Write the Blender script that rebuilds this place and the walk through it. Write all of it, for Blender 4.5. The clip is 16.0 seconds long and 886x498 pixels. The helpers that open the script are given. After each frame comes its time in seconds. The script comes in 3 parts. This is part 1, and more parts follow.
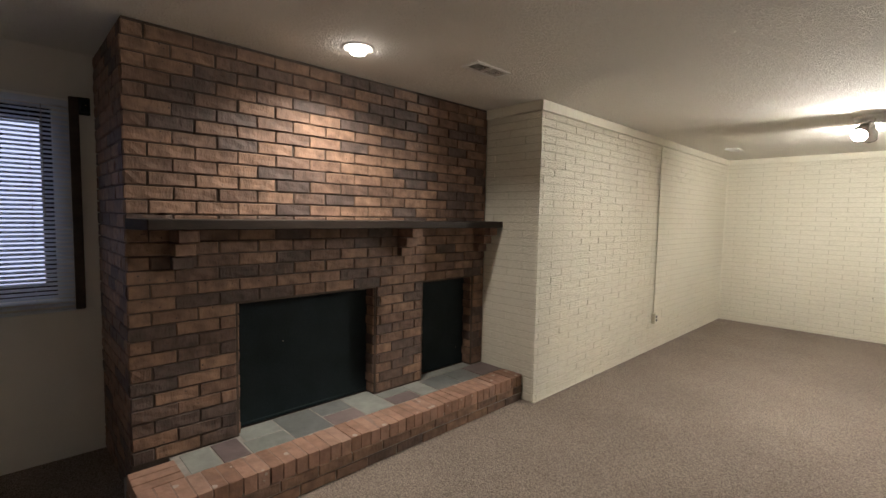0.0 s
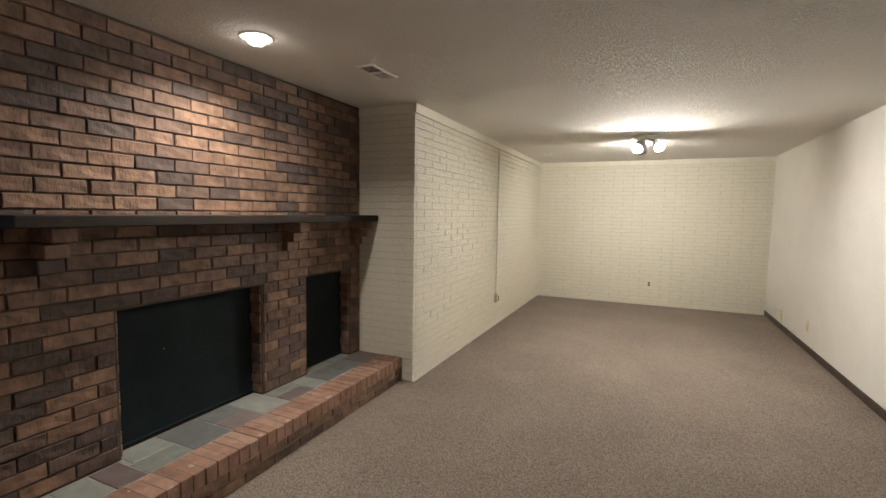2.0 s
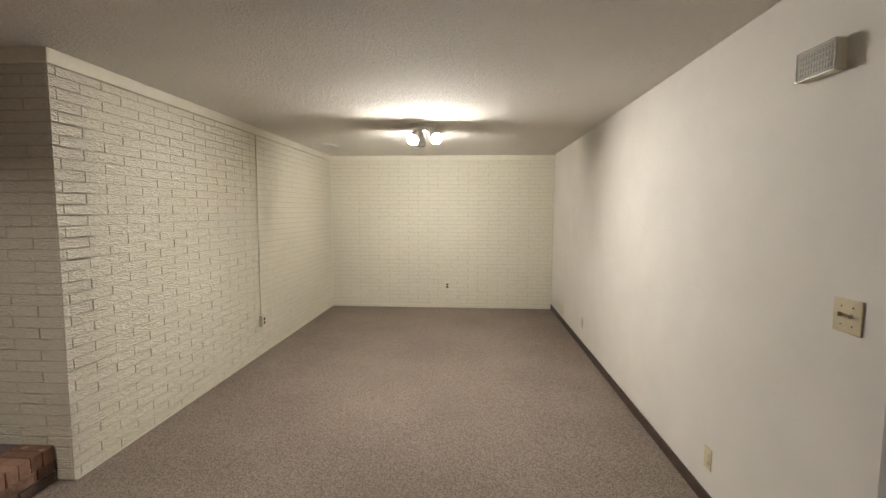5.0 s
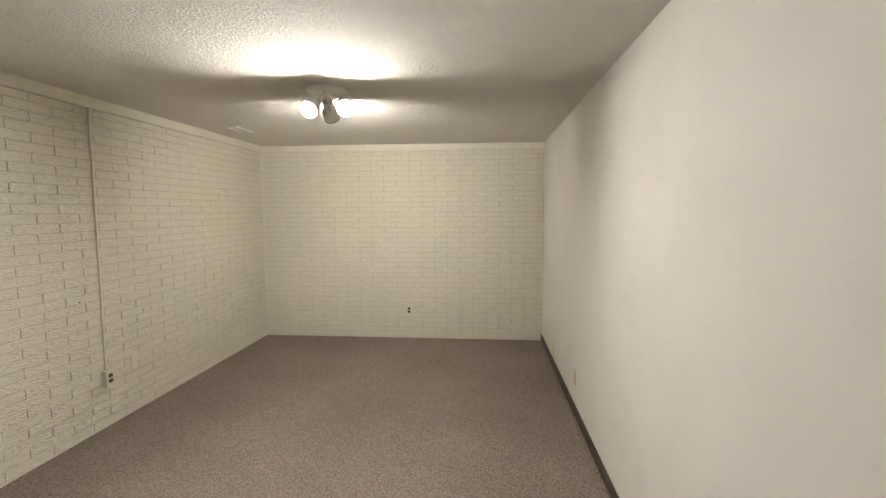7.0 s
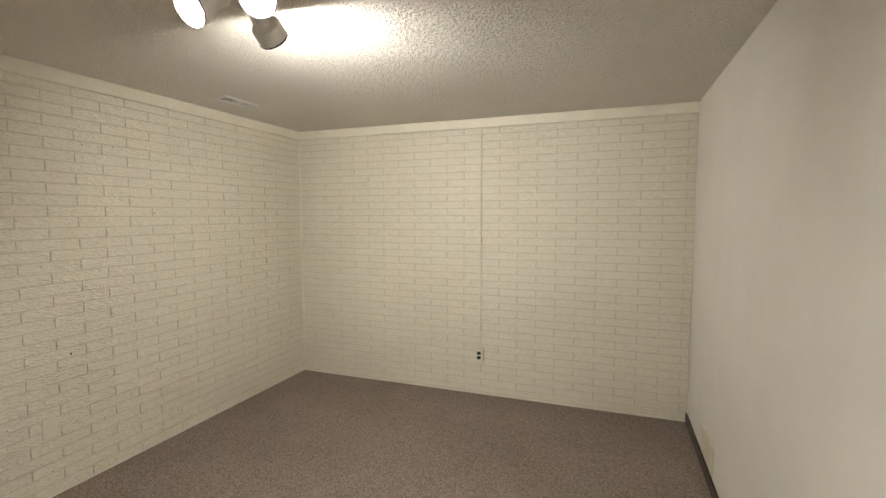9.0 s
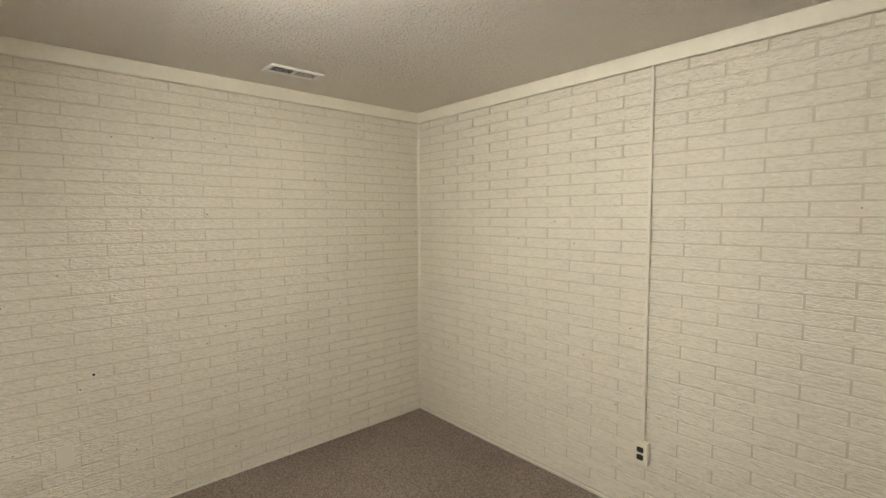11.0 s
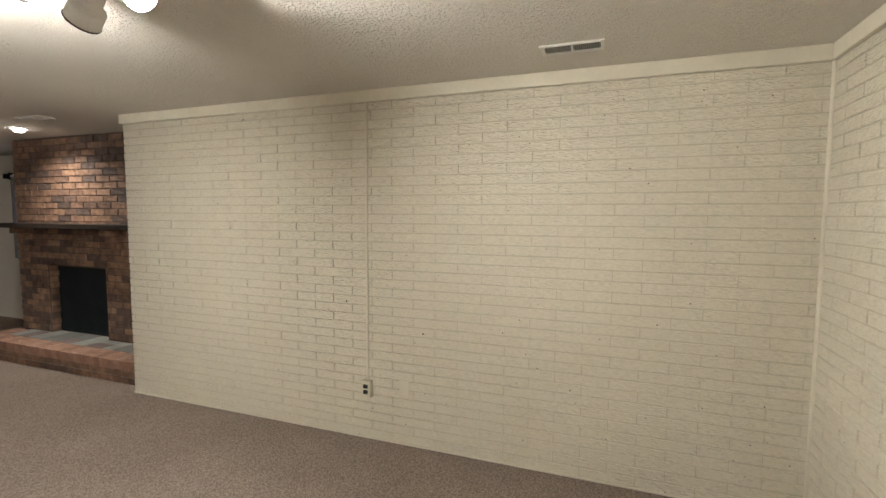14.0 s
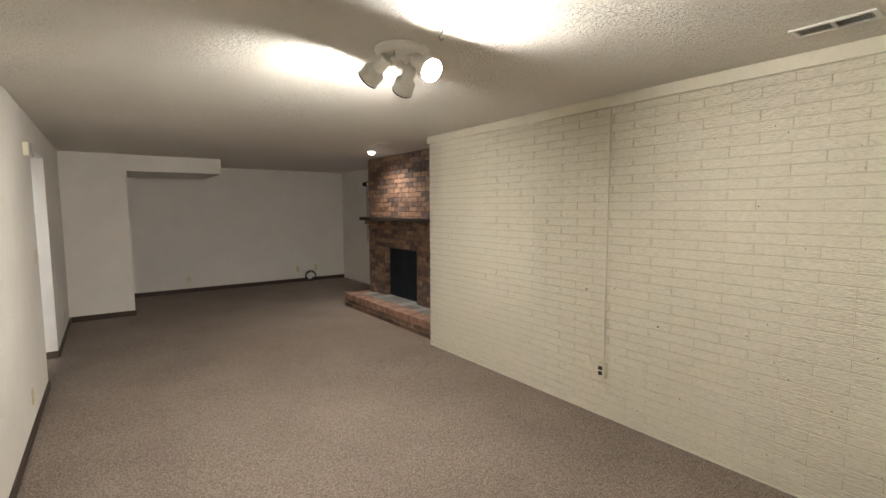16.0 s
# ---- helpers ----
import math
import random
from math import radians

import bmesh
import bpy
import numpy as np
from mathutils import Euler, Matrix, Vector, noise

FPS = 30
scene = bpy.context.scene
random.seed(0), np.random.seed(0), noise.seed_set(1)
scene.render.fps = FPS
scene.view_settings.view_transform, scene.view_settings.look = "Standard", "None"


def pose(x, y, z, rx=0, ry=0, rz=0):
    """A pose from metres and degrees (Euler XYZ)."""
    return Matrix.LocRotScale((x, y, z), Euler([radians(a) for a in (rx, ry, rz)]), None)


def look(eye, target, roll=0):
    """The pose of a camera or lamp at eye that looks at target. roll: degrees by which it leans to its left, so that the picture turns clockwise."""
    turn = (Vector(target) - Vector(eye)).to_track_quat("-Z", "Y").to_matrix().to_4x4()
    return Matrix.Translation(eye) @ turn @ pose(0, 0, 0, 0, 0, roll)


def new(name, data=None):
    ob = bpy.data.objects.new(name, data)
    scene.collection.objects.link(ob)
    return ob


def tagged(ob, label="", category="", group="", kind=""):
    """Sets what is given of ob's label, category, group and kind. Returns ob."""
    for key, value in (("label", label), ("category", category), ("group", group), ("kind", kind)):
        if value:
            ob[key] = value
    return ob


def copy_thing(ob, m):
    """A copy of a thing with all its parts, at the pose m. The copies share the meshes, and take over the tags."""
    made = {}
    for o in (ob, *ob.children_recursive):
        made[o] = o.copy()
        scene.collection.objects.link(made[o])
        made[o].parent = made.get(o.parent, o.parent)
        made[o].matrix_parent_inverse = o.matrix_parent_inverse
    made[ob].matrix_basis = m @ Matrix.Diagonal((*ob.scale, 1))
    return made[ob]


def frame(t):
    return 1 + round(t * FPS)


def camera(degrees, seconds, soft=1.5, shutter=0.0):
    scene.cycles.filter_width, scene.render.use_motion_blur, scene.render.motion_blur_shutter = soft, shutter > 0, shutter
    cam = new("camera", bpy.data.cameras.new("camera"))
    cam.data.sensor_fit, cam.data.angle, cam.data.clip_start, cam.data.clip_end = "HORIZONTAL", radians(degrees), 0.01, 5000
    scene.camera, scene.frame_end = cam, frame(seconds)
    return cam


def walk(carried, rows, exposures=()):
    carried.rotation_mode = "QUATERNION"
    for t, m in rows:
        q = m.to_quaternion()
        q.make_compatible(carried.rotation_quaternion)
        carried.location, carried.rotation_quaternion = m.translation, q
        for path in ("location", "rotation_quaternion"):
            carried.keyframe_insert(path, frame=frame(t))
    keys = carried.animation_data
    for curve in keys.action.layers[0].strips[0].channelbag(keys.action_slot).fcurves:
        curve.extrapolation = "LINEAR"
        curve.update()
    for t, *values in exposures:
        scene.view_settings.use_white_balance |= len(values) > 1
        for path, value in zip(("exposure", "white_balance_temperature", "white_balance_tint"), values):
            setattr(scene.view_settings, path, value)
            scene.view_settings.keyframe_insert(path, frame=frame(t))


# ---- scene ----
cam = camera(87.9, 16.0)
PATH = [
    (0, (2.042, -2.944, 1.468), (0.604, -1.562, 1.322), 1.1),
    (0.5, (1.877, -3.043, 1.454), (0.588, -1.521, 1.305), 1.1),
    (1, (1.763, -3.211, 1.458), (0.628, -1.572, 1.304), 1.1),
    (1.5, (1.748, -3.322, 1.46), (0.776, -1.581, 1.303), 1.0),
    (2, (1.803, -3.377, 1.461), (0.985, -1.558, 1.302), 0.9),
    (2.5, (1.869, -3.38, 1.481), (1.218, -1.496, 1.317), 0.8),
    (3, (1.937, -3.304, 1.493), (1.452, -1.371, 1.326), 0.7),
    (3.5, (1.997, -3.124, 1.505), (1.671, -1.158, 1.335), 0.7),
    (4, (2.062, -2.903, 1.509), (1.868, -0.919, 1.338), 0.7),
    (6.5, (2.568, -1.104, 1.545), (2.457, 0.886, 1.378), -0.0),
    (7, (2.723, -0.699, 1.555), (2.549, 1.286, 1.39), -0.2),
    (7.5, (2.812, -0.279, 1.55), (2.522, 1.693, 1.39), -0.3),
    (8, (2.84, 0.159, 1.564), (2.439, 2.112, 1.406), -0.1),
    (10.5, (2.892, 2.218, 1.538), (1.616, 3.752, 1.397), -0.3),
    (11, (2.846, 2.531, 1.552), (1.355, 3.857, 1.411), -0.2),
    (11.5, (2.825, 2.821, 1.529), (1.129, 3.874, 1.404), -0.2),
    (12, (2.739, 2.986, 1.51), (0.905, 3.775, 1.391), -0.3),
    (12.5, (2.637, 3.212, 1.536), (0.691, 3.656, 1.407), -0.1),
    (13, (2.618, 3.451, 1.532), (0.623, 3.517, 1.396), 0.0),
    (13.5, (2.642, 3.646, 1.558), (0.673, 3.334, 1.399), 0.1),
    (14, (2.712, 3.849, 1.544), (0.84, 3.162, 1.394), 0.3),
    (14.5, (2.796, 3.993, 1.523), (1.064, 3.005, 1.375), 0.3),
    (15, (2.851, 4.145, 1.546), (1.296, 2.9, 1.379), -0.1),
    (15.5, (2.882, 4.263, 1.558), (1.532, 2.797, 1.387), -0.1),
    (16, (2.937, 4.308, 1.566), (1.763, 2.699, 1.388), -0.2),
]
walk(cam, [(t, look(eye, target, roll)) for t, eye, target, roll in PATH],
     [(0, 0.63), (3.5, 0.60), (7.5, 0.37), (11, 0.41), (12.5, 0.44), (14.5, 0.53), (16, 0.55)])

# ---- light ----
world = bpy.data.worlds.new("world")
scene.world = world
world.use_nodes = True
wn = world.node_tree
sky = wn.nodes.new("ShaderNodeTexSky")
sky.sky_type = "NISHITA"
sky.sun_disc = False
sky.sun_elevation, sky.sun_rotation = radians(35), radians(200)
wn.nodes["Background"].inputs["Strength"].default_value = 0.12
wn.links.new(sky.outputs[0], wn.nodes["Background"].inputs["Color"])

SPOT = 1420.0        # track-head bulbs
CAN = 22.0           # lens of the recessed lamp


def area_light(name, m, sx, sy, power, colour):
    d = bpy.data.lights.new(name, "AREA")
    d.shape, d.size, d.size_y, d.energy, d.color = "RECTANGLE", sx, sy, power, colour
    ob = new(name, d)
    ob.matrix_world = m
    return ob


# unseen area lamp added high in the closed stairwell, in place of daylight from above
area_light("stair_daylight", look((4.02, 2.45, 4.25), (4.0, -0.8, 1.2)), 0.8, 0.9, 90, (0.93, 0.95, 1.0))

# the reflector lamp under the recessed can throws most of its light down
can_d = bpy.data.lights.new("recessed_beam", "AREA")
can_d.shape, can_d.size, can_d.energy, can_d.color, can_d.spread = "DISK", 0.07, 16.5, (1.0, 0.93, 0.84), radians(142)
new("recessed_beam", can_d).matrix_world = pose(-0.10, -1.54, 2.3105)

# ---- materials ----


def node_mat(name):
    m = bpy.data.materials.new(name)
    m.use_nodes = True
    return m, m.node_tree.nodes, m.node_tree.links, m.node_tree.nodes["Principled BSDF"]


def surface(name, stops, rough=0.8, coarse=3.0, fine=60.0, bump=0.3, depth=0.002, stretch=(1, 1, 1), pieces=False, stain=0.25, metal=0.0,
            piece_mix=0.0, spec=0.4):
    """Colour from a ramp over noise at two scales; with pieces, each piece takes its own place on the ramp."""
    m, n, l, b = node_mat(name)
    geo = n.new("ShaderNodeNewGeometry")
    mp = n.new("ShaderNodeVectorMath")
    mp.operation = "MULTIPLY"
    mp.inputs[1].default_value = stretch
    l.new(geo.outputs["Position"], mp.inputs[0])
    big, small = n.new("ShaderNodeTexNoise"), n.new("ShaderNodeTexNoise")
    big.inputs["Scale"].default_value, small.inputs["Scale"].default_value = coarse, fine
    big.inputs["Detail"].default_value, small.inputs["Detail"].default_value = 3, 4
    l.new(mp.outputs[0], big.inputs["Vector"])
    l.new(mp.outputs[0], small.inputs["Vector"])
    ramp = n.new("ShaderNodeValToRGB")
    e = ramp.color_ramp.elements
    while len(e) < len(stops):
        e.new(0.5)
    for k, (p, c) in enumerate(stops):
        e[k].position, e[k].color = p, (*c, 1)
    mixv = n.new("ShaderNodeMath")
    mixv.operation = "MULTIPLY_ADD"
    l.new(small.outputs[0], mixv.inputs[0])
    mixv.inputs[1].default_value = 0.5
    half = n.new("ShaderNodeMath")
    half.operation = "MULTIPLY"
    half.inputs[1].default_value = 0.5
    l.new(big.outputs[0], half.inputs[0])
    l.new(half.outputs[0], mixv.inputs[2])
    value = mixv.outputs[0]
    if pieces:
        info = n.new("ShaderNodeObjectInfo")
        add = n.new("ShaderNodeMath")
        add.operation = "ADD"
        l.new(info.outputs["Random"], add.inputs[0])
        l.new(geo.outputs["Random Per Island"], add.inputs[1])
        fr = n.new("ShaderNodeMath")
        fr.operation = "FRACT"
        l.new(add.outputs[0], fr.inputs[0])
        mx = n.new("ShaderNodeMix")
        mx.data_type = "FLOAT"
        mx.inputs[0].default_value = piece_mix
        l.new(value, mx.inputs[2])
        l.new(fr.outputs[0], mx.inputs[3])
        value = mx.outputs[0]
    l.new(value, ramp.inputs[0])
    colour = ramp.outputs[0]
    if stain:
        dark = n.new("ShaderNodeTexNoise")
        dark.inputs["Scale"].default_value, dark.inputs["Detail"].default_value = coarse * 2.3, 5
        l.new(geo.outputs["Position"], dark.inputs["Vector"])
        mr = n.new("ShaderNodeMapRange")
        mr.inputs[1].default_value, mr.inputs[2].default_value = 0.35, 0.65
        mr.inputs[3].default_value, mr.inputs[4].default_value = 1 - stain, 1.0
        l.new(dark.outputs[0], mr.inputs[0])
        mul = n.new("ShaderNodeMix")
        mul.data_type, mul.blend_type = "RGBA", "MULTIPLY"
        mul.inputs[0].default_value = 1.0
        l.new(colour, mul.inputs[6])
        l.new(mr.outputs[0], mul.inputs[7])
        colour = mul.outputs[2]
    l.new(colour, b.inputs["Base Color"])
    b.inputs["Roughness"].default_value = rough
    b.inputs["Metallic"].default_value = metal
    b.inputs["Specular IOR Level"].default_value = spec
    if bump:
        bn = n.new("ShaderNodeBump")
        bn.inputs["Strength"].default_value, bn.inputs["Distance"].default_value = bump, depth
        l.new(small.outputs[0], bn.inputs["Height"])
        l.new(bn.outputs[0], b.inputs["Normal"])
    return m


def plain(name, colour, rough=0.5, metal=0.0, spec=0.4):
    return surface(name, [(0.3, [c * 0.92 for c in colour]), (0.7, [min(1, c * 1.06) for c in colour])], rough, 4, 120, 0.08, 0.0006, stain=0.06, metal=metal, spec=spec)


def glow(name, colour, strength):
    m, n, l, b = node_mat(name)
    b.inputs["Base Color"].default_value = (*colour, 1)
    b.inputs["Emission Color"].default_value = (*colour, 1)
    b.inputs["Emission Strength"].default_value = strength
    return m


def ceiling_mat():
    m, n, l, b = node_mat("textured_ceiling")
    geo = n.new("ShaderNodeNewGeometry")
    specks, soft, big = (n.new("ShaderNodeTexNoise") for _ in range(3))
    for t, sc, k in ((specks, 84, 4), (soft, 26, 3), (big, 1.3, 3)):
        t.inputs["Scale"].default_value, t.inputs["Detail"].default_value = sc, k
        l.new(geo.outputs["Position"], t.inputs["Vector"])
    mr = n.new("ShaderNodeMapRange")
    mr.inputs[1].default_value, mr.inputs[2].default_value = 0.46, 0.64
    l.new(specks.outputs[0], mr.inputs[0])
    mx = n.new("ShaderNodeMath")
    mx.operation = "MULTIPLY"
    l.new(mr.outputs[0], mx.inputs[0])
    l.new(soft.outputs[0], mx.inputs[1])
    bn = n.new("ShaderNodeBump")
    bn.inputs["Strength"].default_value, bn.inputs["Distance"].default_value = 1.0, 0.0100
    l.new(mx.outputs[0], bn.inputs["Height"])
    l.new(bn.outputs[0], b.inputs["Normal"])
    r = n.new("ShaderNodeValToRGB")
    r.color_ramp.elements[0].color, r.color_ramp.elements[1].color = (0.765, 0.725, 0.655, 1), (0.83, 0.795, 0.73, 1)
    l.new(big.outputs[0], r.inputs[0])
    l.new(r.outputs[0], b.inputs["Base Color"])
    b.inputs["Roughness"].default_value = 0.92
    return m


def carpet_mat():
    m, n, l, b = node_mat("taupe_loop_carpet")
    geo = n.new("ShaderNodeNewGeometry")
    loops = n.new("ShaderNodeTexVoronoi")
    loops.inputs["Scale"].default_value = 175
    fleck, wear = n.new("ShaderNodeTexNoise"), n.new("ShaderNodeTexNoise")
    for t, sc, k in ((fleck, 80, 4), (wear, 1.4, 3)):
        t.inputs["Scale"].default_value, t.inputs["Detail"].default_value = sc, k
    for t in (loops, fleck, wear):
        l.new(geo.outputs["Position"], t.inputs["Vector"])
    sep = n.new("ShaderNodeSeparateColor")
    l.new(loops.outputs["Color"], sep.inputs[0])
    mix = n.new("ShaderNodeMix")
    mix.data_type = "FLOAT"
    mix.inputs[0].default_value = 0.40
    l.new(sep.outputs[0], mix.inputs[2])
    l.new(fleck.outputs[0], mix.inputs[3])
    r = n.new("ShaderNodeValToRGB")
    e = r.color_ramp.elements
    e[0].position, e[0].color = 0.10, (0.142, 0.112, 0.094, 1)
    e[1].position, e[1].color = 0.90, (0.464, 0.380, 0.316, 1)
    l.new(mix.outputs[0], r.inputs[0])
    mr = n.new("ShaderNodeMapRange")
    mr.inputs[1].default_value, mr.inputs[2].default_value, mr.inputs[3].default_value, mr.inputs[4].default_value = 0.3, 0.7, 0.88, 1.06
    l.new(wear.outputs[0], mr.inputs[0])
    mul = n.new("ShaderNodeMix")
    mul.data_type, mul.blend_type = "RGBA", "MULTIPLY"
    mul.inputs[0].default_value = 1.0
    l.new(r.outputs[0], mul.inputs[6])
    l.new(mr.outputs[0], mul.inputs[7])
    l.new(mul.outputs[2], b.inputs["Base Color"])
    bn = n.new("ShaderNodeBump")
    bn.inputs["Strength"].default_value, bn.inputs["Distance"].default_value = 1.0, 0.008
    bn.invert = True
    l.new(loops.outputs["Distance"], bn.inputs["Height"])
    l.new(bn.outputs[0], b.inputs["Normal"])
    b.inputs["Roughness"].default_value = 1.0
    b.inputs["Specular IOR Level"].default_value = 0.1
    return m


def glass_mat():
    m, n, l, b = node_mat("window_glass")
    b.inputs["Transmission Weight"].default_value = 1.0
    b.inputs["Roughness"].default_value = 0.02
    b.inputs["IOR"].default_value = 1.45
    return m


def blind_mat():
    """Thin painted slats that let some light through."""
    m, n, l, b = node_mat("white_blind_slat")
    b.inputs["Base Color"].default_value = (0.72, 0.74, 0.76, 1)
    b.inputs["Roughness"].default_value = 0.45
    tr = n.new("ShaderNodeBsdfTranslucent")
    tr.inputs["Color"].default_value = (0.70, 0.76, 0.85, 1)
    mx = n.new("ShaderNodeMixShader")
    mx.inputs[0].default_value = 0.5
    l.new(b.outputs[0], mx.inputs[1])
    l.new(tr.outputs[0], mx.inputs[2])
    l.new(mx.outputs[0], n["Material Output"].inputs["Surface"])
    return m




def painted_brick_mat():
    """Thick cream paint over wire-cut brick: fine wavy ripples along each brick, their relief shading partly put into
    the colour.
    """
    m, n, l, b = node_mat("cream_painted_brick")
    geo, info = n.new("ShaderNodeNewGeometry"), n.new("ShaderNodeObjectInfo")
    mp = n.new("ShaderNodeVectorMath")
    mp.operation = "MULTIPLY"
    mp.inputs[1].default_value = (1.0, 1.0, 3.6)
    l.new(geo.outputs["Position"], mp.inputs[0])
    ripple, grit, blotch = (n.new("ShaderNodeTexNoise") for _ in range(3))
    for t, sc, k in ((ripple, 33, 1.2), (grit, 150, 3), (blotch, 1.1, 3)):
        t.inputs["Scale"].default_value, t.inputs["Detail"].default_value = sc, k
    ripple.inputs["Distortion"].default_value = 0.7
    l.new(mp.outputs[0], ripple.inputs["Vector"])
    l.new(geo.outputs["Position"], grit.inputs["Vector"])
    l.new(geo.outputs["Position"], blotch.inputs["Vector"])
    hgt = n.new("ShaderNodeMath")
    hgt.operation, hgt.inputs[1].default_value = "MULTIPLY_ADD", 0.10
    l.new(grit.outputs[0], hgt.inputs[0])
    l.new(ripple.outputs[0], hgt.inputs[2])
    bn = n.new("ShaderNodeBump")
    bn.inputs["Strength"].default_value, bn.inputs["Distance"].default_value = 1.0, 0.012
    l.new(hgt.outputs[0], bn.inputs["Height"])
    l.new(bn.outputs[0], b.inputs["Normal"])
    # ramp follows the ripples: shade of the hollows painted in as darker cream
    r = n.new("ShaderNodeValToRGB")
    e = r.color_ramp.elements
    e[0].position, e[0].color = 0.36, (0.705, 0.660, 0.542, 1)
    e[1].position, e[1].color = 0.66, (0.795, 0.748, 0.628, 1)
    mix = n.new("ShaderNodeMix")
    mix.data_type = "FLOAT"
    mix.inputs[0].default_value = 0.2
    l.new(ripple.outputs[0], mix.inputs[2])
    l.new(blotch.outputs[0], mix.inputs[3])
    own = n.new("ShaderNodeMath")
    own.operation, own.inputs[1].default_value = "MULTIPLY_ADD", 0.05
    l.new(info.outputs["Random"], own.inputs[0])
    l.new(mix.outputs[0], own.inputs[2])
    l.new(own.outputs[0], r.inputs[0])
    l.new(r.outputs[0], b.inputs["Base Color"])
    b.inputs["Roughness"].default_value = 0.5
    return m


M_BRICK_WHITE = painted_brick_mat()


def chipped(m, scale, size, share, colour):
    """Sparse small chips in a painted surface that show what lies under the paint."""
    n, l = m.node_tree.nodes, m.node_tree.links
    b = n["Principled BSDF"]
    geo, v, near, pick, both, mix = (n.new(k) for k in ("ShaderNodeNewGeometry", "ShaderNodeTexVoronoi", "ShaderNodeMath", "ShaderNodeMath", "ShaderNodeMath", "ShaderNodeMix"))
    v.inputs["Scale"].default_value = scale
    l.new(geo.outputs["Position"], v.inputs["Vector"])
    near.operation, pick.operation, both.operation = "LESS_THAN", "LESS_THAN", "MULTIPLY"
    near.inputs[1].default_value, pick.inputs[1].default_value = size, share
    sep = n.new("ShaderNodeSeparateColor")
    l.new(v.outputs["Color"], sep.inputs[0])
    l.new(v.outputs["Distance"], near.inputs[0])
    l.new(sep.outputs[0], pick.inputs[0])
    l.new(near.outputs[0], both.inputs[0])
    l.new(pick.outputs[0], both.inputs[1])
    mix.data_type = "RGBA"
    l.new(both.outputs[0], mix.inputs[0])
    l.new(b.inputs["Base Color"].links[0].from_socket, mix.inputs[6])
    mix.inputs[7].default_value = (*colour, 1)
    l.new(mix.outputs[2], b.inputs["Base Color"])


chipped(M_BRICK_WHITE, 15, 0.055, 0.13, (0.13, 0.10, 0.08))
# a tone below the brick's paint: joint shadow and dirt put into the colour
M_MORTAR_WHITE = surface("cream_painted_mortar", [(0.3, (0.595, 0.547, 0.428)), (0.7, (0.675, 0.627, 0.505))], 0.6, 4, 45, 0.5, 0.003, stain=0.06)
M_TRIM = surface("cream_painted_board", [(0.3, (0.735, 0.692, 0.570)), (0.7, (0.795, 0.752, 0.630))], 0.5, 3, 40, 0.12, 0.001, stain=0.05)
M_WALL = surface("off_white_wall_paint", [(0.3, (0.735, 0.70, 0.645)), (0.7, (0.775, 0.74, 0.685))], 0.7, 1.5, 180, 0.16, 0.0012, stain=0.04)
M_CEIL = ceiling_mat()
M_CARPET = carpet_mat()
M_BRICK = surface("brown_fireplace_brick", [(0.0, (0.090, 0.061, 0.052)), (0.25, (0.120, 0.083, 0.068)), (0.36, (0.185, 0.110, 0.076)), (0.58, (0.258, 0.152, 0.099)),
                                            (0.80, (0.292, 0.174, 0.114)), (1.0, (0.225, 0.124, 0.092))], 0.68, 7, 30, 0.9, 0.0065, (1.7, 1.7, 0.75), True, 0.42, piece_mix=0.72)
chipped(M_BRICK, 24, 0.10, 0.16, (0.075, 0.050, 0.042))
# mid-brown mortar darkened so its colour carries the shadow lines under the bricks
M_MORTAR = surface("brown_recessed_mortar", [(0.3, (0.062, 0.044, 0.034)), (0.7, (0.118, 0.085, 0.066))], 0.9, 5, 120, 0.5, 0.002)
M_HEARTH_BRICK = surface("orange_hearth_brick", [(0.0, (0.130, 0.085, 0.068)), (0.2, (0.270, 0.148, 0.100)), (0.6, (0.375, 0.215, 0.150)), (1.0, (0.395, 0.265, 0.205))], 0.7, 7, 40, 0.8, 0.005,
                         (1, 1, 1), True, 0.28, piece_mix=0.6)
chipped(M_HEARTH_BRICK, 16, 0.26, 0.22, (0.40, 0.32, 0.265))


def slate(name, lo, hi):
    return surface(name, [(0.25, lo), (0.75, hi)], 0.5, 4, 40, 0.5, 0.0025, (1, 1, 1), True, 0.22, piece_mix=0.45)


M_SLATE = {"g": slate("green_grey_slate", (0.205, 0.212, 0.190), (0.315, 0.322, 0.290)), "p": slate("purple_slate", (0.150, 0.112, 0.108), (0.225, 0.170, 0.160)),
           "d": slate("blue_grey_slate", (0.130, 0.134, 0.128), (0.215, 0.220, 0.208))}
M_ROWMORTAR = surface("brown_mortar", [(0.3, (0.24, 0.150, 0.115)), (0.7, (0.34, 0.235, 0.185))], 0.85, 6, 90, 0.5, 0.002)
M_GROUT = surface("pale_grout", [(0.3, (0.30, 0.27, 0.24)), (0.7, (0.40, 0.37, 0.33))], 0.9, 5, 120, 0.4, 0.002)
M_MANTEL = surface("dark_stained_wood", [(0.3, (0.018, 0.013, 0.010)), (0.7, (0.042, 0.029, 0.022))], 0.65, 4, 30, 0.35, 0.0015, (8, 0.7, 8), spec=0.2)
M_BASE = surface("dark_brown_baseboard", [(0.3, (0.045, 0.028, 0.020)), (0.7, (0.085, 0.055, 0.040))], 0.5, 4, 30, 0.2, 0.001, (2, 2, 10))
M_BLACK = surface("black_metal", [(0.3, (0.011, 0.017, 0.019)), (0.7, (0.020, 0.028, 0.031))], 0.75, 3, 90, 0.2, 0.001, stain=0.2, spec=0.12)
M_WHITE_METAL = plain("white_enamel", (0.86, 0.84, 0.80), 0.35)
M_IVORY = plain("ivory_plastic", (0.66, 0.58, 0.40), 0.4)
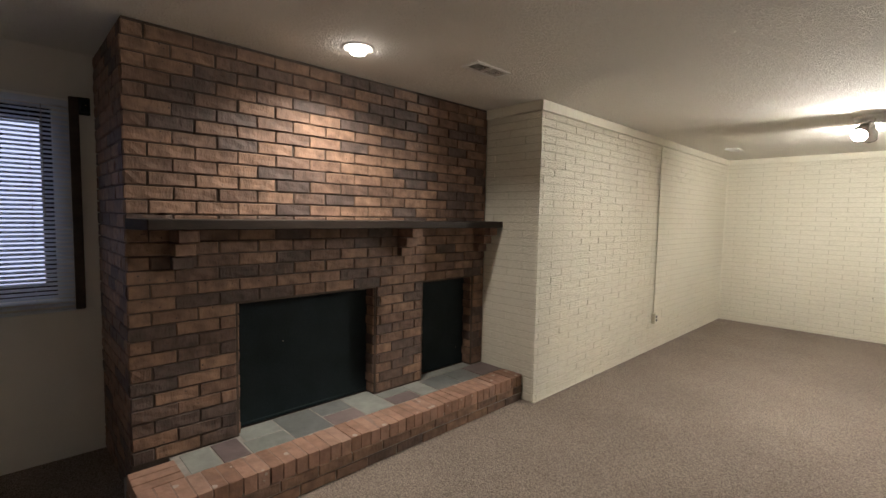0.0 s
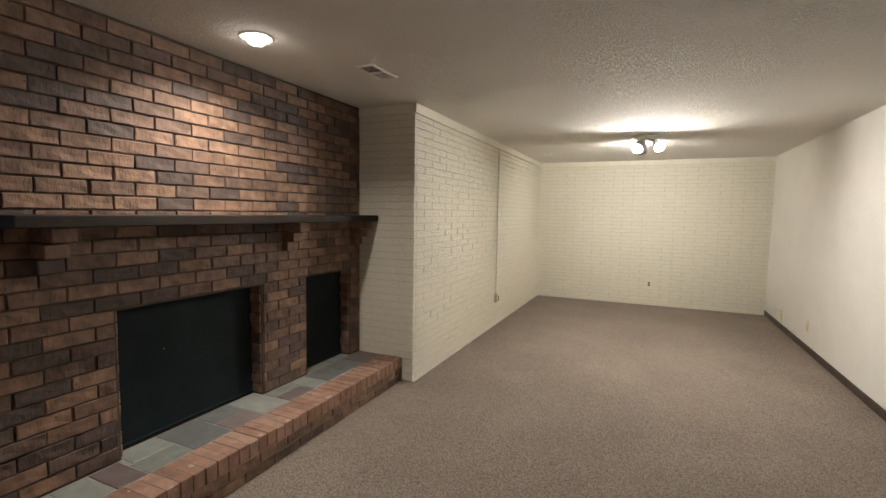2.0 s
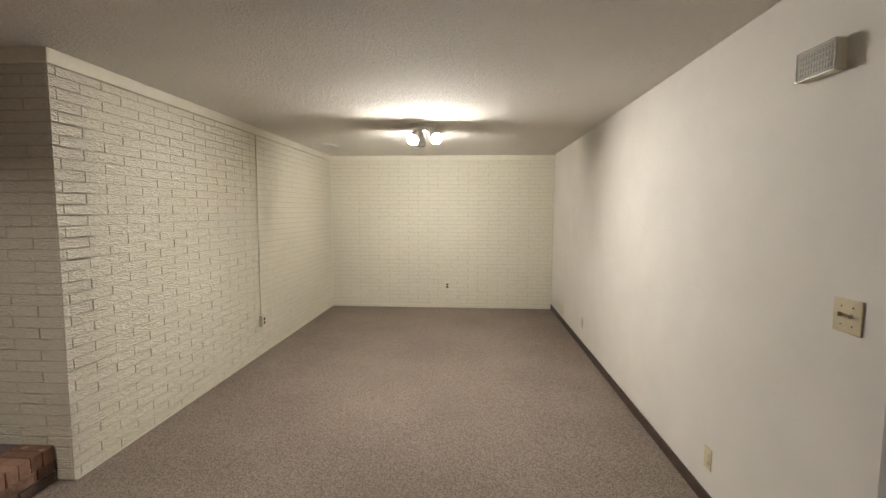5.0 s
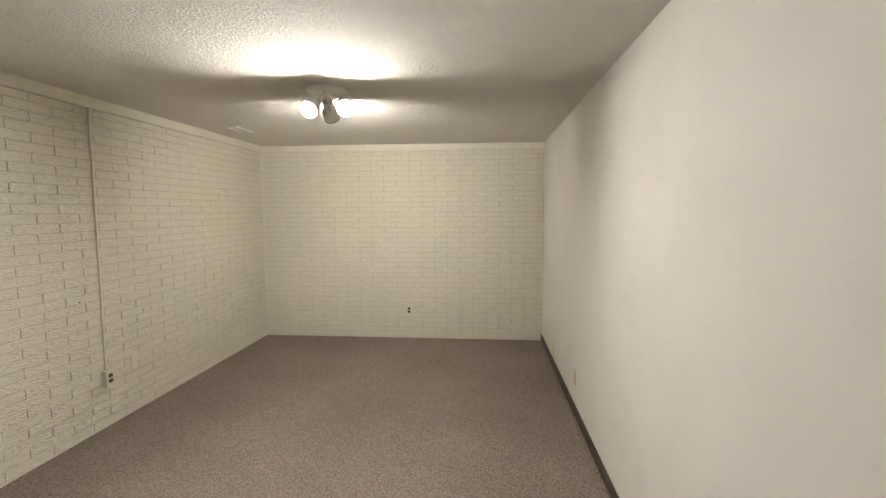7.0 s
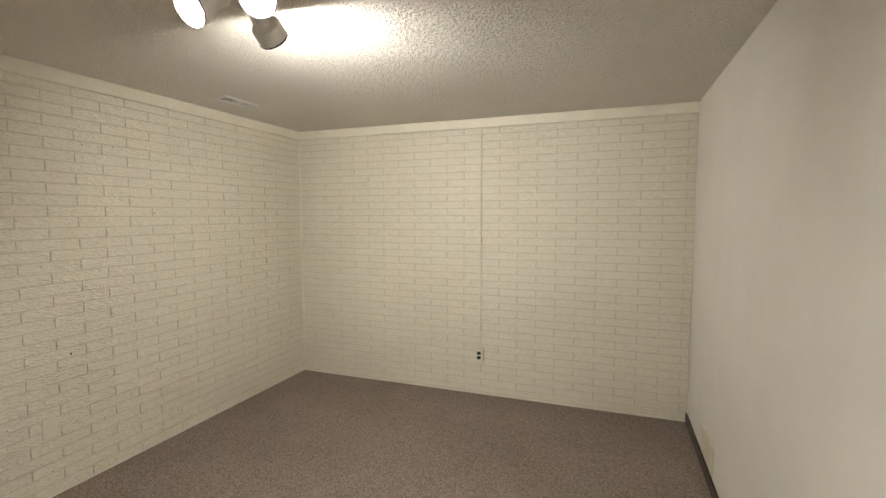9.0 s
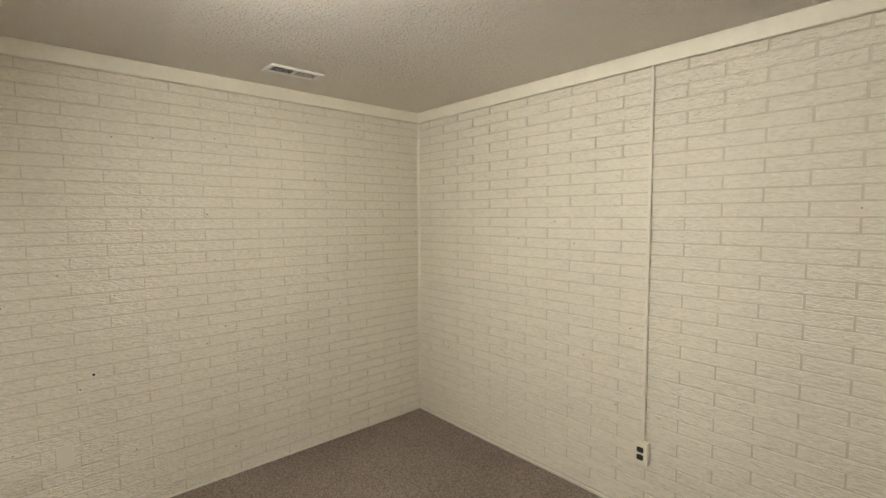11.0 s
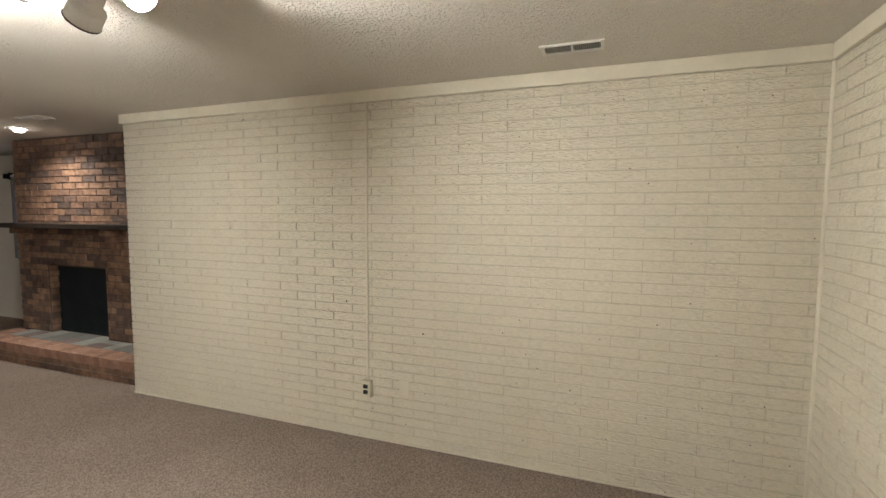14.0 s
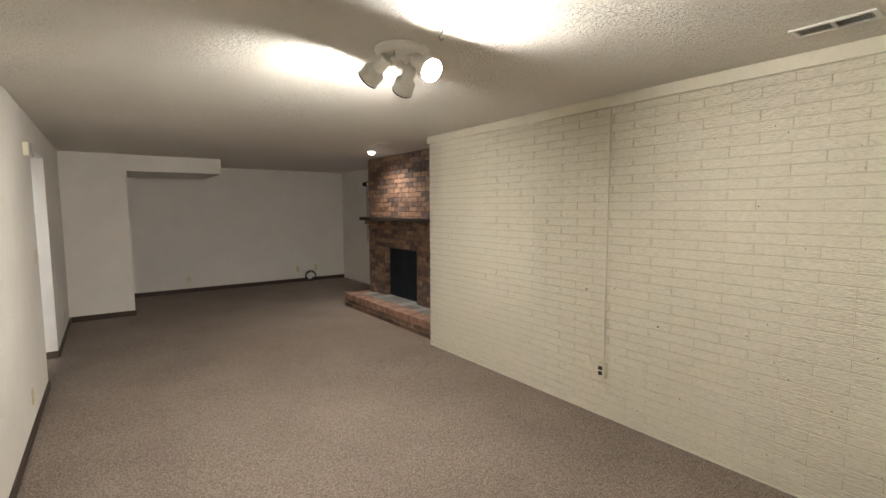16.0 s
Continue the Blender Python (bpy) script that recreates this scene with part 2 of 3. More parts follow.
M_PLATE = plain("cream_plate", (0.76, 0.72, 0.58), 0.4)
M_GRILLE = plain("grey_beige_grille", (0.46, 0.44, 0.37), 0.5)
M_DARKPLASTIC = plain("black_plastic", (0.02, 0.018, 0.017), 0.4)
M_BROWNPLASTIC = plain("brown_plastic", (0.05, 0.03, 0.022), 0.4)
# near black in place of the shade inside the ducts
M_VENTSHADE = plain("duct_shade", (0.015, 0.013, 0.012), 0.8)
M_GREYMETAL = plain("grey_metal", (0.45, 0.43, 0.40), 0.4, 0.7)
M_BLIND = blind_mat()
M_GLASS = glass_mat()
M_BULB = glow("lit_bulb", (1.0, 0.960, 0.885), SPOT)
M_CAN = glow("lit_can_lens", (1.0, 0.94, 0.86), CAN)
M_CHROME = plain("brushed_chrome", (0.7, 0.68, 0.62), 0.25, 1.0)
M_STAIRWALL = surface("stair_wall_paint", [(0.3, (0.72, 0.71, 0.69)), (0.7, (0.77, 0.76, 0.74))], 0.7, 1.5, 180, 0.15, 0.001, stain=0.04)

# ---- builders ----


def bm_box(x0, x1, y0, y1, z0, z1, bevel=0.0, seg=2, bm=None):
    own = bm is None
    bm = bm or bmesh.new()
    r = bmesh.ops.create_cube(bm, size=1)
    bmesh.ops.transform(bm, matrix=Matrix.LocRotScale(((x0 + x1) / 2, (y0 + y1) / 2, (z0 + z1) / 2), None, (x1 - x0, y1 - y0, z1 - z0)), verts=r["verts"])
    if bevel and own:
        bmesh.ops.bevel(bm, geom=bm.edges[:], offset=bevel, segments=seg, affect="EDGES", profile=0.5)
    return bm


def bm_lathe(profile, n=32, m=None):
    """Turned body round local z, from (radius, z) pairs; closed where the radius is 0."""
    bm = bmesh.new()
    rings = []
    for r, z in profile:
        if r < 1e-6:
            rings.append([bm.verts.new((0, 0, z))])
        else:
            rings.append([bm.verts.new((r * math.cos(2 * math.pi * k / n), r * math.sin(2 * math.pi * k / n), z)) for k in range(n)])
    for a, b in zip(rings, rings[1:]):
        for k in range(n):
            j = (k + 1) % n
            if len(a) == 1 and len(b) > 1:
                bm.faces.new((a[0], b[j], b[k]))
            elif len(b) == 1 and len(a) > 1:
                bm.faces.new((a[k], a[j], b[0]))
            elif len(a) > 1:
                bm.faces.new((a[k], a[j], b[j], b[k]))
    bmesh.ops.recalc_face_normals(bm, faces=bm.faces[:])
    if m is not None:
        bmesh.ops.transform(bm, matrix=m, verts=bm.verts[:])
    return bm


def mesh_of(name, bm, material, smooth=False):
    me = bpy.data.meshes.new(name)
    bm.to_mesh(me)
    bm.free()
    me.materials.append(material)
    if smooth:
        me.shade_smooth()
        me.set_sharp_from_angle(angle=radians(35))
    return me


def part(name, bm, material, parent=None, label="", smooth=False):
    ob = new(name, mesh_of(name, bm, material, smooth))
    if parent is not None:
        ob.parent = parent
    return tagged(ob, label=label)


def structure(name, bm, material, label, category):
    return tagged(part(name, bm, material), label=label, category=category, kind="structure")


def thing(name, m, label, category, group=""):
    ob = new(name)
    ob.empty_display_size = 0.1
    ob.matrix_world = m
    return tagged(ob, label=label, category=category, group=group)


def multi_box(boxes):
    bm = bmesh.new()
    for b in boxes:
        bm_box(*b, bm=bm)
    return bm


# ---- the shell ----
H = 2.35
CX, CY = -0.10, -1.54         # recessed lamp
RY = 0.03                     # face of the short return beside the fireplace
XR, YF = 3.43, 4.81          # wall of switches, end wall
YB, XW = -5.41, -1.36         # back wall, window wall
FX, FY = -0.54, -2.53        # fireplace face and its outer end
D0, D1, DZ = -1.935, -0.893, 2.085   # doorway to the stairs

structure("floor", multi_box([(-1.6, 4.75, -5.7, 5.1, -0.12, 0.0)]), M_CARPET, "taupe loop-pile carpet covering the whole basement floor", "carpet")
VENTS = [(0.165, -0.805), (0.362, 3.643)]
HOLES = [(CX - 0.056, CX + 0.056, CY - 0.056, CY + 0.056)] + [(x - 0.05, x + 0.05, y - 0.13, y + 0.13) for x, y in VENTS]


def pierced(x0, x1, y0, y1, z0, z1, holes):
    xs = sorted({x0, x1, *(v for h in holes for v in h[:2])})
    ys = sorted({y0, y1, *(v for h in holes for v in h[2:])})
    return [(a, b, c, d, z0, z1) for a, b in zip(xs, xs[1:]) for c, d in zip(ys, ys[1:])
            if not any(h[0] < (a + b) / 2 < h[1] and h[2] < (c + d) / 2 < h[3] for h in holes)]


structure("ceiling", multi_box(pierced(-1.6, XR + 0.13, -5.7, 5.1, H, H + 0.15, HOLES)), M_CEIL, "off-white ceiling with a sprayed stipple texture", "ceiling")
wall_left = structure("wall_left", multi_box([(-0.25, -0.0072, RY + 0.0072, YF + 0.2, 0, H)]), M_MORTAR_WHITE, "long wall of rough brick painted glossy cream", "wall")
wall_far = structure("wall_far", multi_box([(-0.25, XR + 0.13, YF + 0.0072, YF + 0.2, 0, H)]), M_MORTAR_WHITE, "end wall of rough brick painted cream", "wall")
wall_return = structure("wall_return", multi_box([(-1.36, -0.0072, RY + 0.0072, RY + 0.25, 0, H)]), M_MORTAR_WHITE, "short return of cream painted brick beside the fireplace", "wall")
structure("wall_right", multi_box([(XR, XR + 0.13, D1, YF + 0.012, 0, H), (XR, XR + 0.13, D0, D1, DZ, H), (XR, XR + 0.13, -3.79, D0, 0, H)]), M_WALL,
          "smooth off-white painted plasterboard wall with a cased-less doorway", "wall")
structure("wall_pier", multi_box([(2.67, XR + 0.13, -5.6, -3.79, 0, H)]), M_WALL, "off-white boxed-out corner wall", "wall")
structure("wall_back", multi_box([(XW - 0.2, 2.67, YB - 0.2, YB, 0, H)]), M_WALL, "plain off-white back wall", "wall")
structure("soffit", multi_box([(1.42, 2.67, YB, -3.79, 2.115, H)]), M_WALL, "off-white boxed soffit dropped below the ceiling", "soffit")
WY0, WY1, WZ0, WZ1 = -4.06, -2.72, 0.93, 2.03      # window opening
structure("wall_window", multi_box([(XW - 0.2, XW, YB, WY0, 0, H), (XW - 0.2, XW, WY1, 0.25, 0, H), (XW - 0.2, XW, WY0, WY1, 0, WZ0), (XW - 0.2, XW, WY0, WY1, WZ1, H)]), M_WALL,
          "off-white wall with a window over bare plaster", "wall")

# baseboards
BH, BT = 0.075, 0.012


def baseboard(x0, x1, y0, y1):
    structure("baseboard", bm_box(x0, x1, y0, y1, 0.0, BH, 0.004, 1), M_BASE, "low dark brown stained wooden baseboard", "baseboard")


baseboard(XR - BT, XR, D1, YF - 0.003)
baseboard(XR - BT, XR, -3.777, D0 + BT)
baseboard(XR, XR + 0.13, D0, D0 + BT)
baseboard(2.67, XR - BT - 0.002, -3.79, -3.778)
baseboard(2.658, 2.67, YB + BT + 0.002, -3.778)
baseboard(XW, 2.656, YB, YB + BT)

# boards where the painted brick meets the ceiling
TR = 0.078


def trim_board(x0, x1, y0, y1, z0=H - TR):
    structure("trim", bm_box(x0, x1, y0, y1, z0, H - 0.001, 0.003, 1), M_TRIM, "cream painted board along the top of the brick", "trim")


trim_board(-0.004, 0.02, RY - 0.02, YF - 0.001)
trim_board(0.0205, XR, YF - 0.02, YF + 0.004)
trim_board(FX, -0.0045, RY - 0.02, RY + 0.004)
structure("trim", bm_lathe([(0.0, 0.019), (0.011, 0.019), (0.011, H - TR - 0.001), (0.0, H - TR - 0.001)], 12, pose(0.002, YF - 0.002, 0)), M_TRIM, "cream painted bead in the corner of the brick", "trim")
structure("trim", bm_box(0.001, 0.010, RY + 0.004, YF - 0.014, 0.0, 0.012, 0.003, 1), M_TRIM, "thin cream painted strip at the foot of the brick", "trim")
structure("trim", bm_box(0.003, XR - BT, YF - 0.012, YF, 0.0, 0.018, 0.003, 1), M_TRIM, "thin cream painted strip at the foot of the brick", "trim")

# ---- window with blind ----


def window():
    w = tagged(new("window_1"), "dark framed basement window glowing with blue daylight behind blinds", "window", kind="structure")
    fx = XW - 0.12
    iy0, iy1, iz0, iz1 = WY0 + 0.05, WY1 - 0.05, WZ0 + 0.10, WZ1 - 0.075
    for nm, b in (("window_frame", (fx - 0.03, fx + 0.03, WY0, iy0, WZ0, WZ1)), ("window_frame", (fx - 0.03, fx + 0.03, iy1, WY1, WZ0, WZ1)),
                  ("window_frame", (fx - 0.03, fx + 0.03, iy0, iy1, WZ0, iz0)), ("window_frame", (fx - 0.03, fx + 0.03, iy0, iy1, iz1, WZ1)),
                  ("mullion", (fx - 0.025, fx + 0.025, -3.42, -3.36, iz0, iz1)), ("window_sill", (fx + 0.03, XW + 0.02, WY0, WY1, WZ0 - 0.001, WZ0 + 0.02))):
        part(nm, bm_box(*b, 0.004, 1), M_WHITE_METAL if nm == "window_sill" else M_MANTEL, w)
    for a, b in ((iy0, -3.42), (-3.36, iy1)):
        p = part("pane", bm_box(fx - 0.004, fx + 0.004, a, b, iz0, iz1), M_GLASS, w)
        p.visible_shadow = False
    for y0, y1 in ((-2.648, -2.602), (-4.178, -4.132)):
        part("casing", bm_box(XW, XW + 0.022, y0, y1, 0.88, 2.10, 0.004, 1), M_BASE, w, "dark stained side casing")
    part("casing", bm_box(XW, XW + 0.018, -4.132, -2.648, 2.05, 2.085, 0.004, 1), M_WHITE_METAL, w, "white head casing")


window()


def window_blind():
    b = thing("window_blind", pose(XW + 0.035, -3.39, 0), "closed white metal mini blind hanging in the window", "blind")
    part("headrail", bm_box(-0.014, 0.014, -0.738, 0.738, 2.035, 2.065, 0.002, 1), M_BLIND, b)
    pitch, n = 0.0245, 46
    bm = bmesh.new()
    prof = [(-0.0115, -0.0012), (-0.006, 0.0010), (0.0, 0.0018), (0.006, 0.0010), (0.0115, -0.0012)]
    rows = [[bm.verts.new((u, y, v + dz)) for u, v in prof] for dz in (0.0, -0.0006) for y in (-0.738, 0.738)]
    for k in range(4):
        bm.faces.new((rows[0][k], rows[0][k + 1], rows[1][k + 1], rows[1][k]))
        bm.faces.new((rows[2][k + 1], rows[2][k], rows[3][k], rows[3][k + 1]))
    bmesh.ops.rotate(bm, cent=(0, 0, 0), matrix=Matrix.Rotation(radians(38), 3, "Y"), verts=bm.verts[:])
    me = mesh_of("slat", bm, M_BLIND)
    for k in range(n):
        s = new("slat", me)
        s.parent = b
        s.location = (random.uniform(-0.0006, 0.0006), 0, 2.022 - k * pitch)
        s.rotation_euler = (random.uniform(-0.0012, 0.0012), random.uniform(-0.03, 0.03), 0)
    part("bottom_rail", bm_box(-0.012, 0.012, -0.738, 0.738, 0.880, 0.896, 0.003, 1), M_BLIND, b)
    for y in (-0.5, 0.0, 0.57):
        part("ladder_cord", bm_lathe([(0.0, 0.89), (0.0012, 0.89), (0.0012, 2.04), (0.0, 2.04)], 6, pose(0.013, y, 0)), M_BLIND, b)
    part("tilt_wand", bm_lathe([(0.0, 1.42), (0.0045, 1.42), (0.0045, 1.46), (0.0028, 1.47), (0.0028, 2.03), (0.0, 2.03)], 8, pose(0.02, 0.62, 0)), M_GREYMETAL, b)


window_blind()


def rod_bracket(y):
    c = thing("curtain_bracket", pose(XW, y, 2.055), "empty black metal curtain rod bracket screwed beside the window", "curtain bracket", "curtain brackets")
    part("plate", bm_box(0.0, 0.006, -0.03, 0.03, -0.05, 0.05, 0.002, 1), M_BLACK, c)
    part("arm", bm_box(0.006, 0.075, -0.022, 0.022, -0.04, 0.03, 0.005, 2), M_BLACK, c)
    part("screw", bm_lathe([(0.0, 0.0), (0.006, 0.0), (0.005, 0.003), (0.0, 0.004)], 12, pose(0.074, 0.004, -0.005, 0, 90, 0)), M_CHROME, c)


rod_bracket(-2.578)
rod_bracket(-4.22)

# outside the window: a plain pale backdrop
m_out, n_out, l_out, b_out = node_mat("daylight_backdrop")
em = n_out.new("ShaderNodeEmission")
em.inputs["Color"].default_value, em.inputs["Strength"].default_value = (0.62, 0.68, 1.0, 1), 1.0
l_out.new(em.outputs[0], n_out["Material Output"].inputs["Surface"])
structure("backdrop", multi_box([(-2.62, -2.6, -5.2, -1.6, -0.5, 3.6)]), m_out, "pale blue daylight outside the window", "daylight")

# ---- stairwell ----
SX0, SX1, SY0, SY1, SZ = XR + 0.13, 4.42, -2.05, 2.6, 4.8
structure("wall_stair", multi_box([(SX1, SX1 + 0.1, SY0, SY1, 0, SZ), (SX0, SX1, SY0 - 0.1, SY0, 0, SZ), (SX0, SX1, SY1, SY1 + 0.1, 0, SZ), (XR + 0.03, SX0, SY0 - 0.1, SY1 + 0.1, H + 0.16, SZ),
                                   (XR, SX1 + 0.1, SY0 - 0.1, SY1 + 0.1, SZ, SZ + 0.1)]), M_STAIRWALL, "pale stairwell walls lit by daylight from above", "wall")


def staircase():
    s = thing("staircase", pose(0, 0, 0), "carpeted stairs rising behind the doorway with dark skirt board", "stairs")
    rise, run = 0.175, 0.24
    for k in range(11):
        y = -1.095 + run * k
        bm = bm_box(SX0 + 0.02, SX1 - 0.035, y, y + run + 0.02, 0.0 if k == 0 else rise * k - 0.02, rise * (k + 1), 0.02, 3)
        part("step", bm, M_CARPET, s, smooth=True)
    for x in (SX0 + 0.001, SX1 - 0.024):
        bm = bmesh.new()
        pts = [(-1.25, 0.0), (-1.25, 0.25), (1.7, 0.25 + 2.95 * rise / run), (1.7, 0.0)]
        a = [bm.verts.new((x, y, z)) for y, z in pts]
        b = [bm.verts.new((x + 0.018, y, z)) for y, z in pts]
        bm.faces.new(a[::-1])
        bm.faces.new(b)
        for i in range(4):
            j = (i + 1) % 4
            bm.faces.new((a[i], a[j], b[j], b[i]))
        bmesh.ops.recalc_face_normals(bm, faces=bm.faces[:])
        part("skirt_board", bm, M_MANTEL, s, "dark stained skirt board")


staircase()

# ---- brick pieces ----
PIECES = {}


def brick_mesh(kind, length, h, d, bev, rough, material, variant):
    """A facing brick: length along local x, height along z, its worn face towards local +y."""
    key = (kind, round(length, 2), variant)
    if key in PIECES:
        return PIECES[key]
    rnd = random.Random(hash((round(length * 100), variant)) & 0xFFFF)
    hx, hz = length / 2, h / 2
    j = lambda a: rnd.uniform(-a, a)
    bm = bmesh.new()
    rim = [(-hx, -hz), (hx, -hz), (hx, hz), (-hx, hz)]
    back = [bm.verts.new((x, -0.004, z)) for x, z in rim]
    mid = [bm.verts.new((x + j(rough * 0.55), d - bev, z + j(rough * 0.45))) for x, z in rim]
    nx, nz = 4, 3
    grid = [[bm.verts.new(((-1 + 2 * a / (nx - 1)) * (hx - bev) + j(rough * 0.4), d + (j(rough) if 0 < a < nx - 1 or 0 < c < nz - 1 else j(rough * 0.5)),
                           (-1 + 2 * c / (nz - 1)) * (hz - bev) + j(rough * 0.4))) for a in range(nx)] for c in range(nz)]
    for k in range(4):
        q = (k + 1) % 4
        bm.faces.new((back[k], back[q], mid[q], mid[k]))
    for c in range(nz - 1):
        for a in range(nx - 1):
            bm.faces.new((grid[c][a], grid[c][a + 1], grid[c + 1][a + 1], grid[c + 1][a]))
    edges = ([grid[0][a] for a in range(nx)], [grid[c][-1] for c in range(nz)], [grid[-1][a] for a in range(nx - 1, -1, -1)], [grid[c][0] for c in range(nz - 1, -1, -1)])
    for k, run in enumerate(edges):
        bm.faces.new([mid[k], mid[(k + 1) % 4]] + run[::-1])
    bmesh.ops.recalc_face_normals(bm, faces=bm.faces[:])
    PIECES[key] = mesh_of("brick", bm, material)
    return PIECES[key]


def lay(parent, start, finish, axis_pose, z0, z1, course, module, joint, offset, kind, material, d, bev, rough, keep=None, holes=(), joint_z=None):
    """Courses of brick in running bond between two places along a wall. axis_pose(s, z) is the pose of a brick at s along the wall; keep(s, z)
    says which are pieces of their own; holes are openings (s0, s1, z0, z1). The rest is joined in one mesh."""
    rest_v, rest_f = [], []
    jz = joint if joint_z is None else joint_z
    k = math.floor((z0 - offset[1]) / course)
    while offset[1] + k * course < z1 - 0.012:
        a, b = max(offset[1] + k * course, z0), min(offset[1] + (k + 1) * course, z1)
        k += 1
        if b - a < 0.018:
            continue
        zc = (a + b) / 2
        spans = [(start, finish)]
        for h0, h1, hz0, hz1 in holes:
            if hz0 < zc < hz1:
                spans = [s for s0, s1 in spans for s in ((s0, min(s1, h0)), (max(s0, h1), s1)) if s[1] - s[0] > 0.02]
        shift = offset[0] + (module / 2 if (k - 1) % 2 else 0)
        for s0, s1 in spans:
            i = math.floor((s0 - shift) / module)
            while shift + i * module < s1 - 0.012:
                p, q = max(shift + i * module, s0), min(shift + (i + 1) * module, s1)
                i += 1
                if q - p < 0.028:
                    continue
                me = brick_mesh((kind, round(b - a, 3)), q - p - joint, b - a - jz, d, bev, rough, material, random.randrange(5))
                m = axis_pose((p + q) / 2, zc) @ pose(0, random.uniform(-0.001, 0.0012), random.uniform(-0.0008, 0.0008), random.uniform(-0.5, 0.5), random.uniform(-0.25, 0.25), random.uniform(-0.35, 0.35))
                if keep is None or keep((p + q) / 2, zc):
                    ob = new("brick", me)
                    ob.parent = parent
                    ob.matrix_world = m
                else:
                    base = len(rest_v)
                    rest_v.extend(m @ v.co for v in me.vertices)
                    rest_f.extend([base + v for v in f.vertices] for f in me.polygons)
    if rest_f:
        me = bpy.data.meshes.new("brickwork")
        me.from_pydata(rest_v, [], rest_f)
        me.materials.append(material)
        ob = new("brickwork", me)
        ob.parent = parent
        tagged(ob, kind="stuff")


# ---- fireplace ----
OPEN = [(-2.03, -1.09, 0.0, 0.9675), (-0.67, -0.10, 0.0, 0.9675)]
HZ = 0.208
fireplace = thing("fireplace", pose(0, 0, 0), "tall fireplace of mottled brown brick with two black fireboxes", "fireplace")
core = [(XW, FX - 0.010, FY + 0.010, -2.02, 0, H), (XW, FX - 0.010, -1.10, -0.66, 0, H), (XW, FX - 0.010, -0.11, RY, 0, H),
        (XW, FX - 0.010, -2.02, -1.10, 0.958, H), (XW, FX - 0.010, -0.66, -0.11, 0.958, H), (XW, -0.75, -2.02, -1.10, 0, 0.958), (XW, -0.75, -0.66, -0.11, 0, 0.958)]
for b in core:
    part("chimney_core", multi_box([b]), M_MORTAR, fireplace, "recessed brown mortar, joint shadow in its colour")
for y0, y1 in ((-2.022, -1.098), (-0.662, -0.108)):
    p = part("fire_screen", bm_box(-0.655, -0.645, y0, y1, HZ + 0.004, 0.956, 0.002, 1), M_BLACK, fireplace, "matt black metal screen")
    part("rail", bm_box(-0.645, -0.637, y0, y1, HZ + 0.004, HZ + 0.022, 0.002, 1), M_BLACK, p)
    part("rail", bm_box(-0.645, -0.637, y0, y1, 0.935, 0.955, 0.002, 1), M_BLACK, p)
    part("stile", bm_box(-0.6445, -0.6415, y0, y0 + 0.018, HZ + 0.023, 0.934, 0.002, 1), M_BLACK, p)
    part("stile", bm_box(-0.6445, -0.6415, y1 - 0.018, y1, HZ + 0.023, 0.934, 0.002, 1), M_BLACK, p)
    ky, kz = (-1.719, 0.677) if y0 < -1 else (-0.197, 0.353)
    part("knob", bm_lathe([(0.0, 0.0), (0.003, 0.0), (0.0035, 0.004), (0.0, 0.006)], 10, pose(-0.644, ky, kz, 0, 90, 0)), M_CHROME, p)

# corbels under the shelf: three stepped courses each


def corbel(y):
    for k, out in enumerate((0.165, 0.105, 0.050)):
        z1 = 1.374 - k * 0.0685
        bm = bm_box(FX - 0.004, FX + out, y - 0.046 - 0.003 * random.random(), y + 0.046 + 0.003 * random.random(), z1 - 0.062, z1 - 0.001 * (k > 0), 0.004, 1)
        part("corbel_brick", bm, M_BRICK, fireplace, "projecting brick corbel")


for y in (-2.30, -0.865, -0.052):
    corbel(y)

shelf = thing("mantel_shelf", pose(0, 0, 0), "long dark stained wooden mantel shelf on brick corbels", "shelf")
bm = bm_box(FX + 0.002, -0.345, -2.53, RY - 0.003, 1.375, 1.426)
for v in bm.verts:                # the free end is cut off at a slant
    if v.co.x > -0.4 and v.co.y < -2.5:
        v.co.y = -2.476
bmesh.ops.bevel(bm, geom=bm.edges[:], offset=0.005, segments=2, affect="EDGES", profile=0.5)
part("board", bm, M_MANTEL, shelf)

# ---- raised hearth ----
hearth = thing("hearth", pose(0, 0, 0), "low raised brick hearth topped with grey and purple slate", "hearth")
HX, HY = -0.10, -2.56
part("bed", multi_box([(FX - 0.095, HX - 0.009, HY + 0.009, RY - 0.001, 0, 0.130), (FX - 0.095, HX - 0.20, HY + 0.19, RY - 0.001, 0.130, HZ - 0.005)]), M_GROUT, hearth, "pale grout bed")
part("mortar", bm_box(HX - 0.199, HX - 0.013, HY + 0.013, RY - 0.001, 0.128, HZ - 0.0020), M_ROWMORTAR, hearth, "brown mortar between edge bricks")


def rowlock_mesh(v):
    rnd = random.Random(v)
    bm = bm_box(-0.1, 0.1, -0.0305, 0.0305, -0.042, 0.042, 0.003, 2)
    for q in bm.verts:
        q.co += Vector((rnd.uniform(-0.002, 0.002), rnd.uniform(-0.0012, 0.0012), rnd.uniform(-0.0015, 0.0015)))
    return mesh_of("brick", bm, M_HEARTH_BRICK)


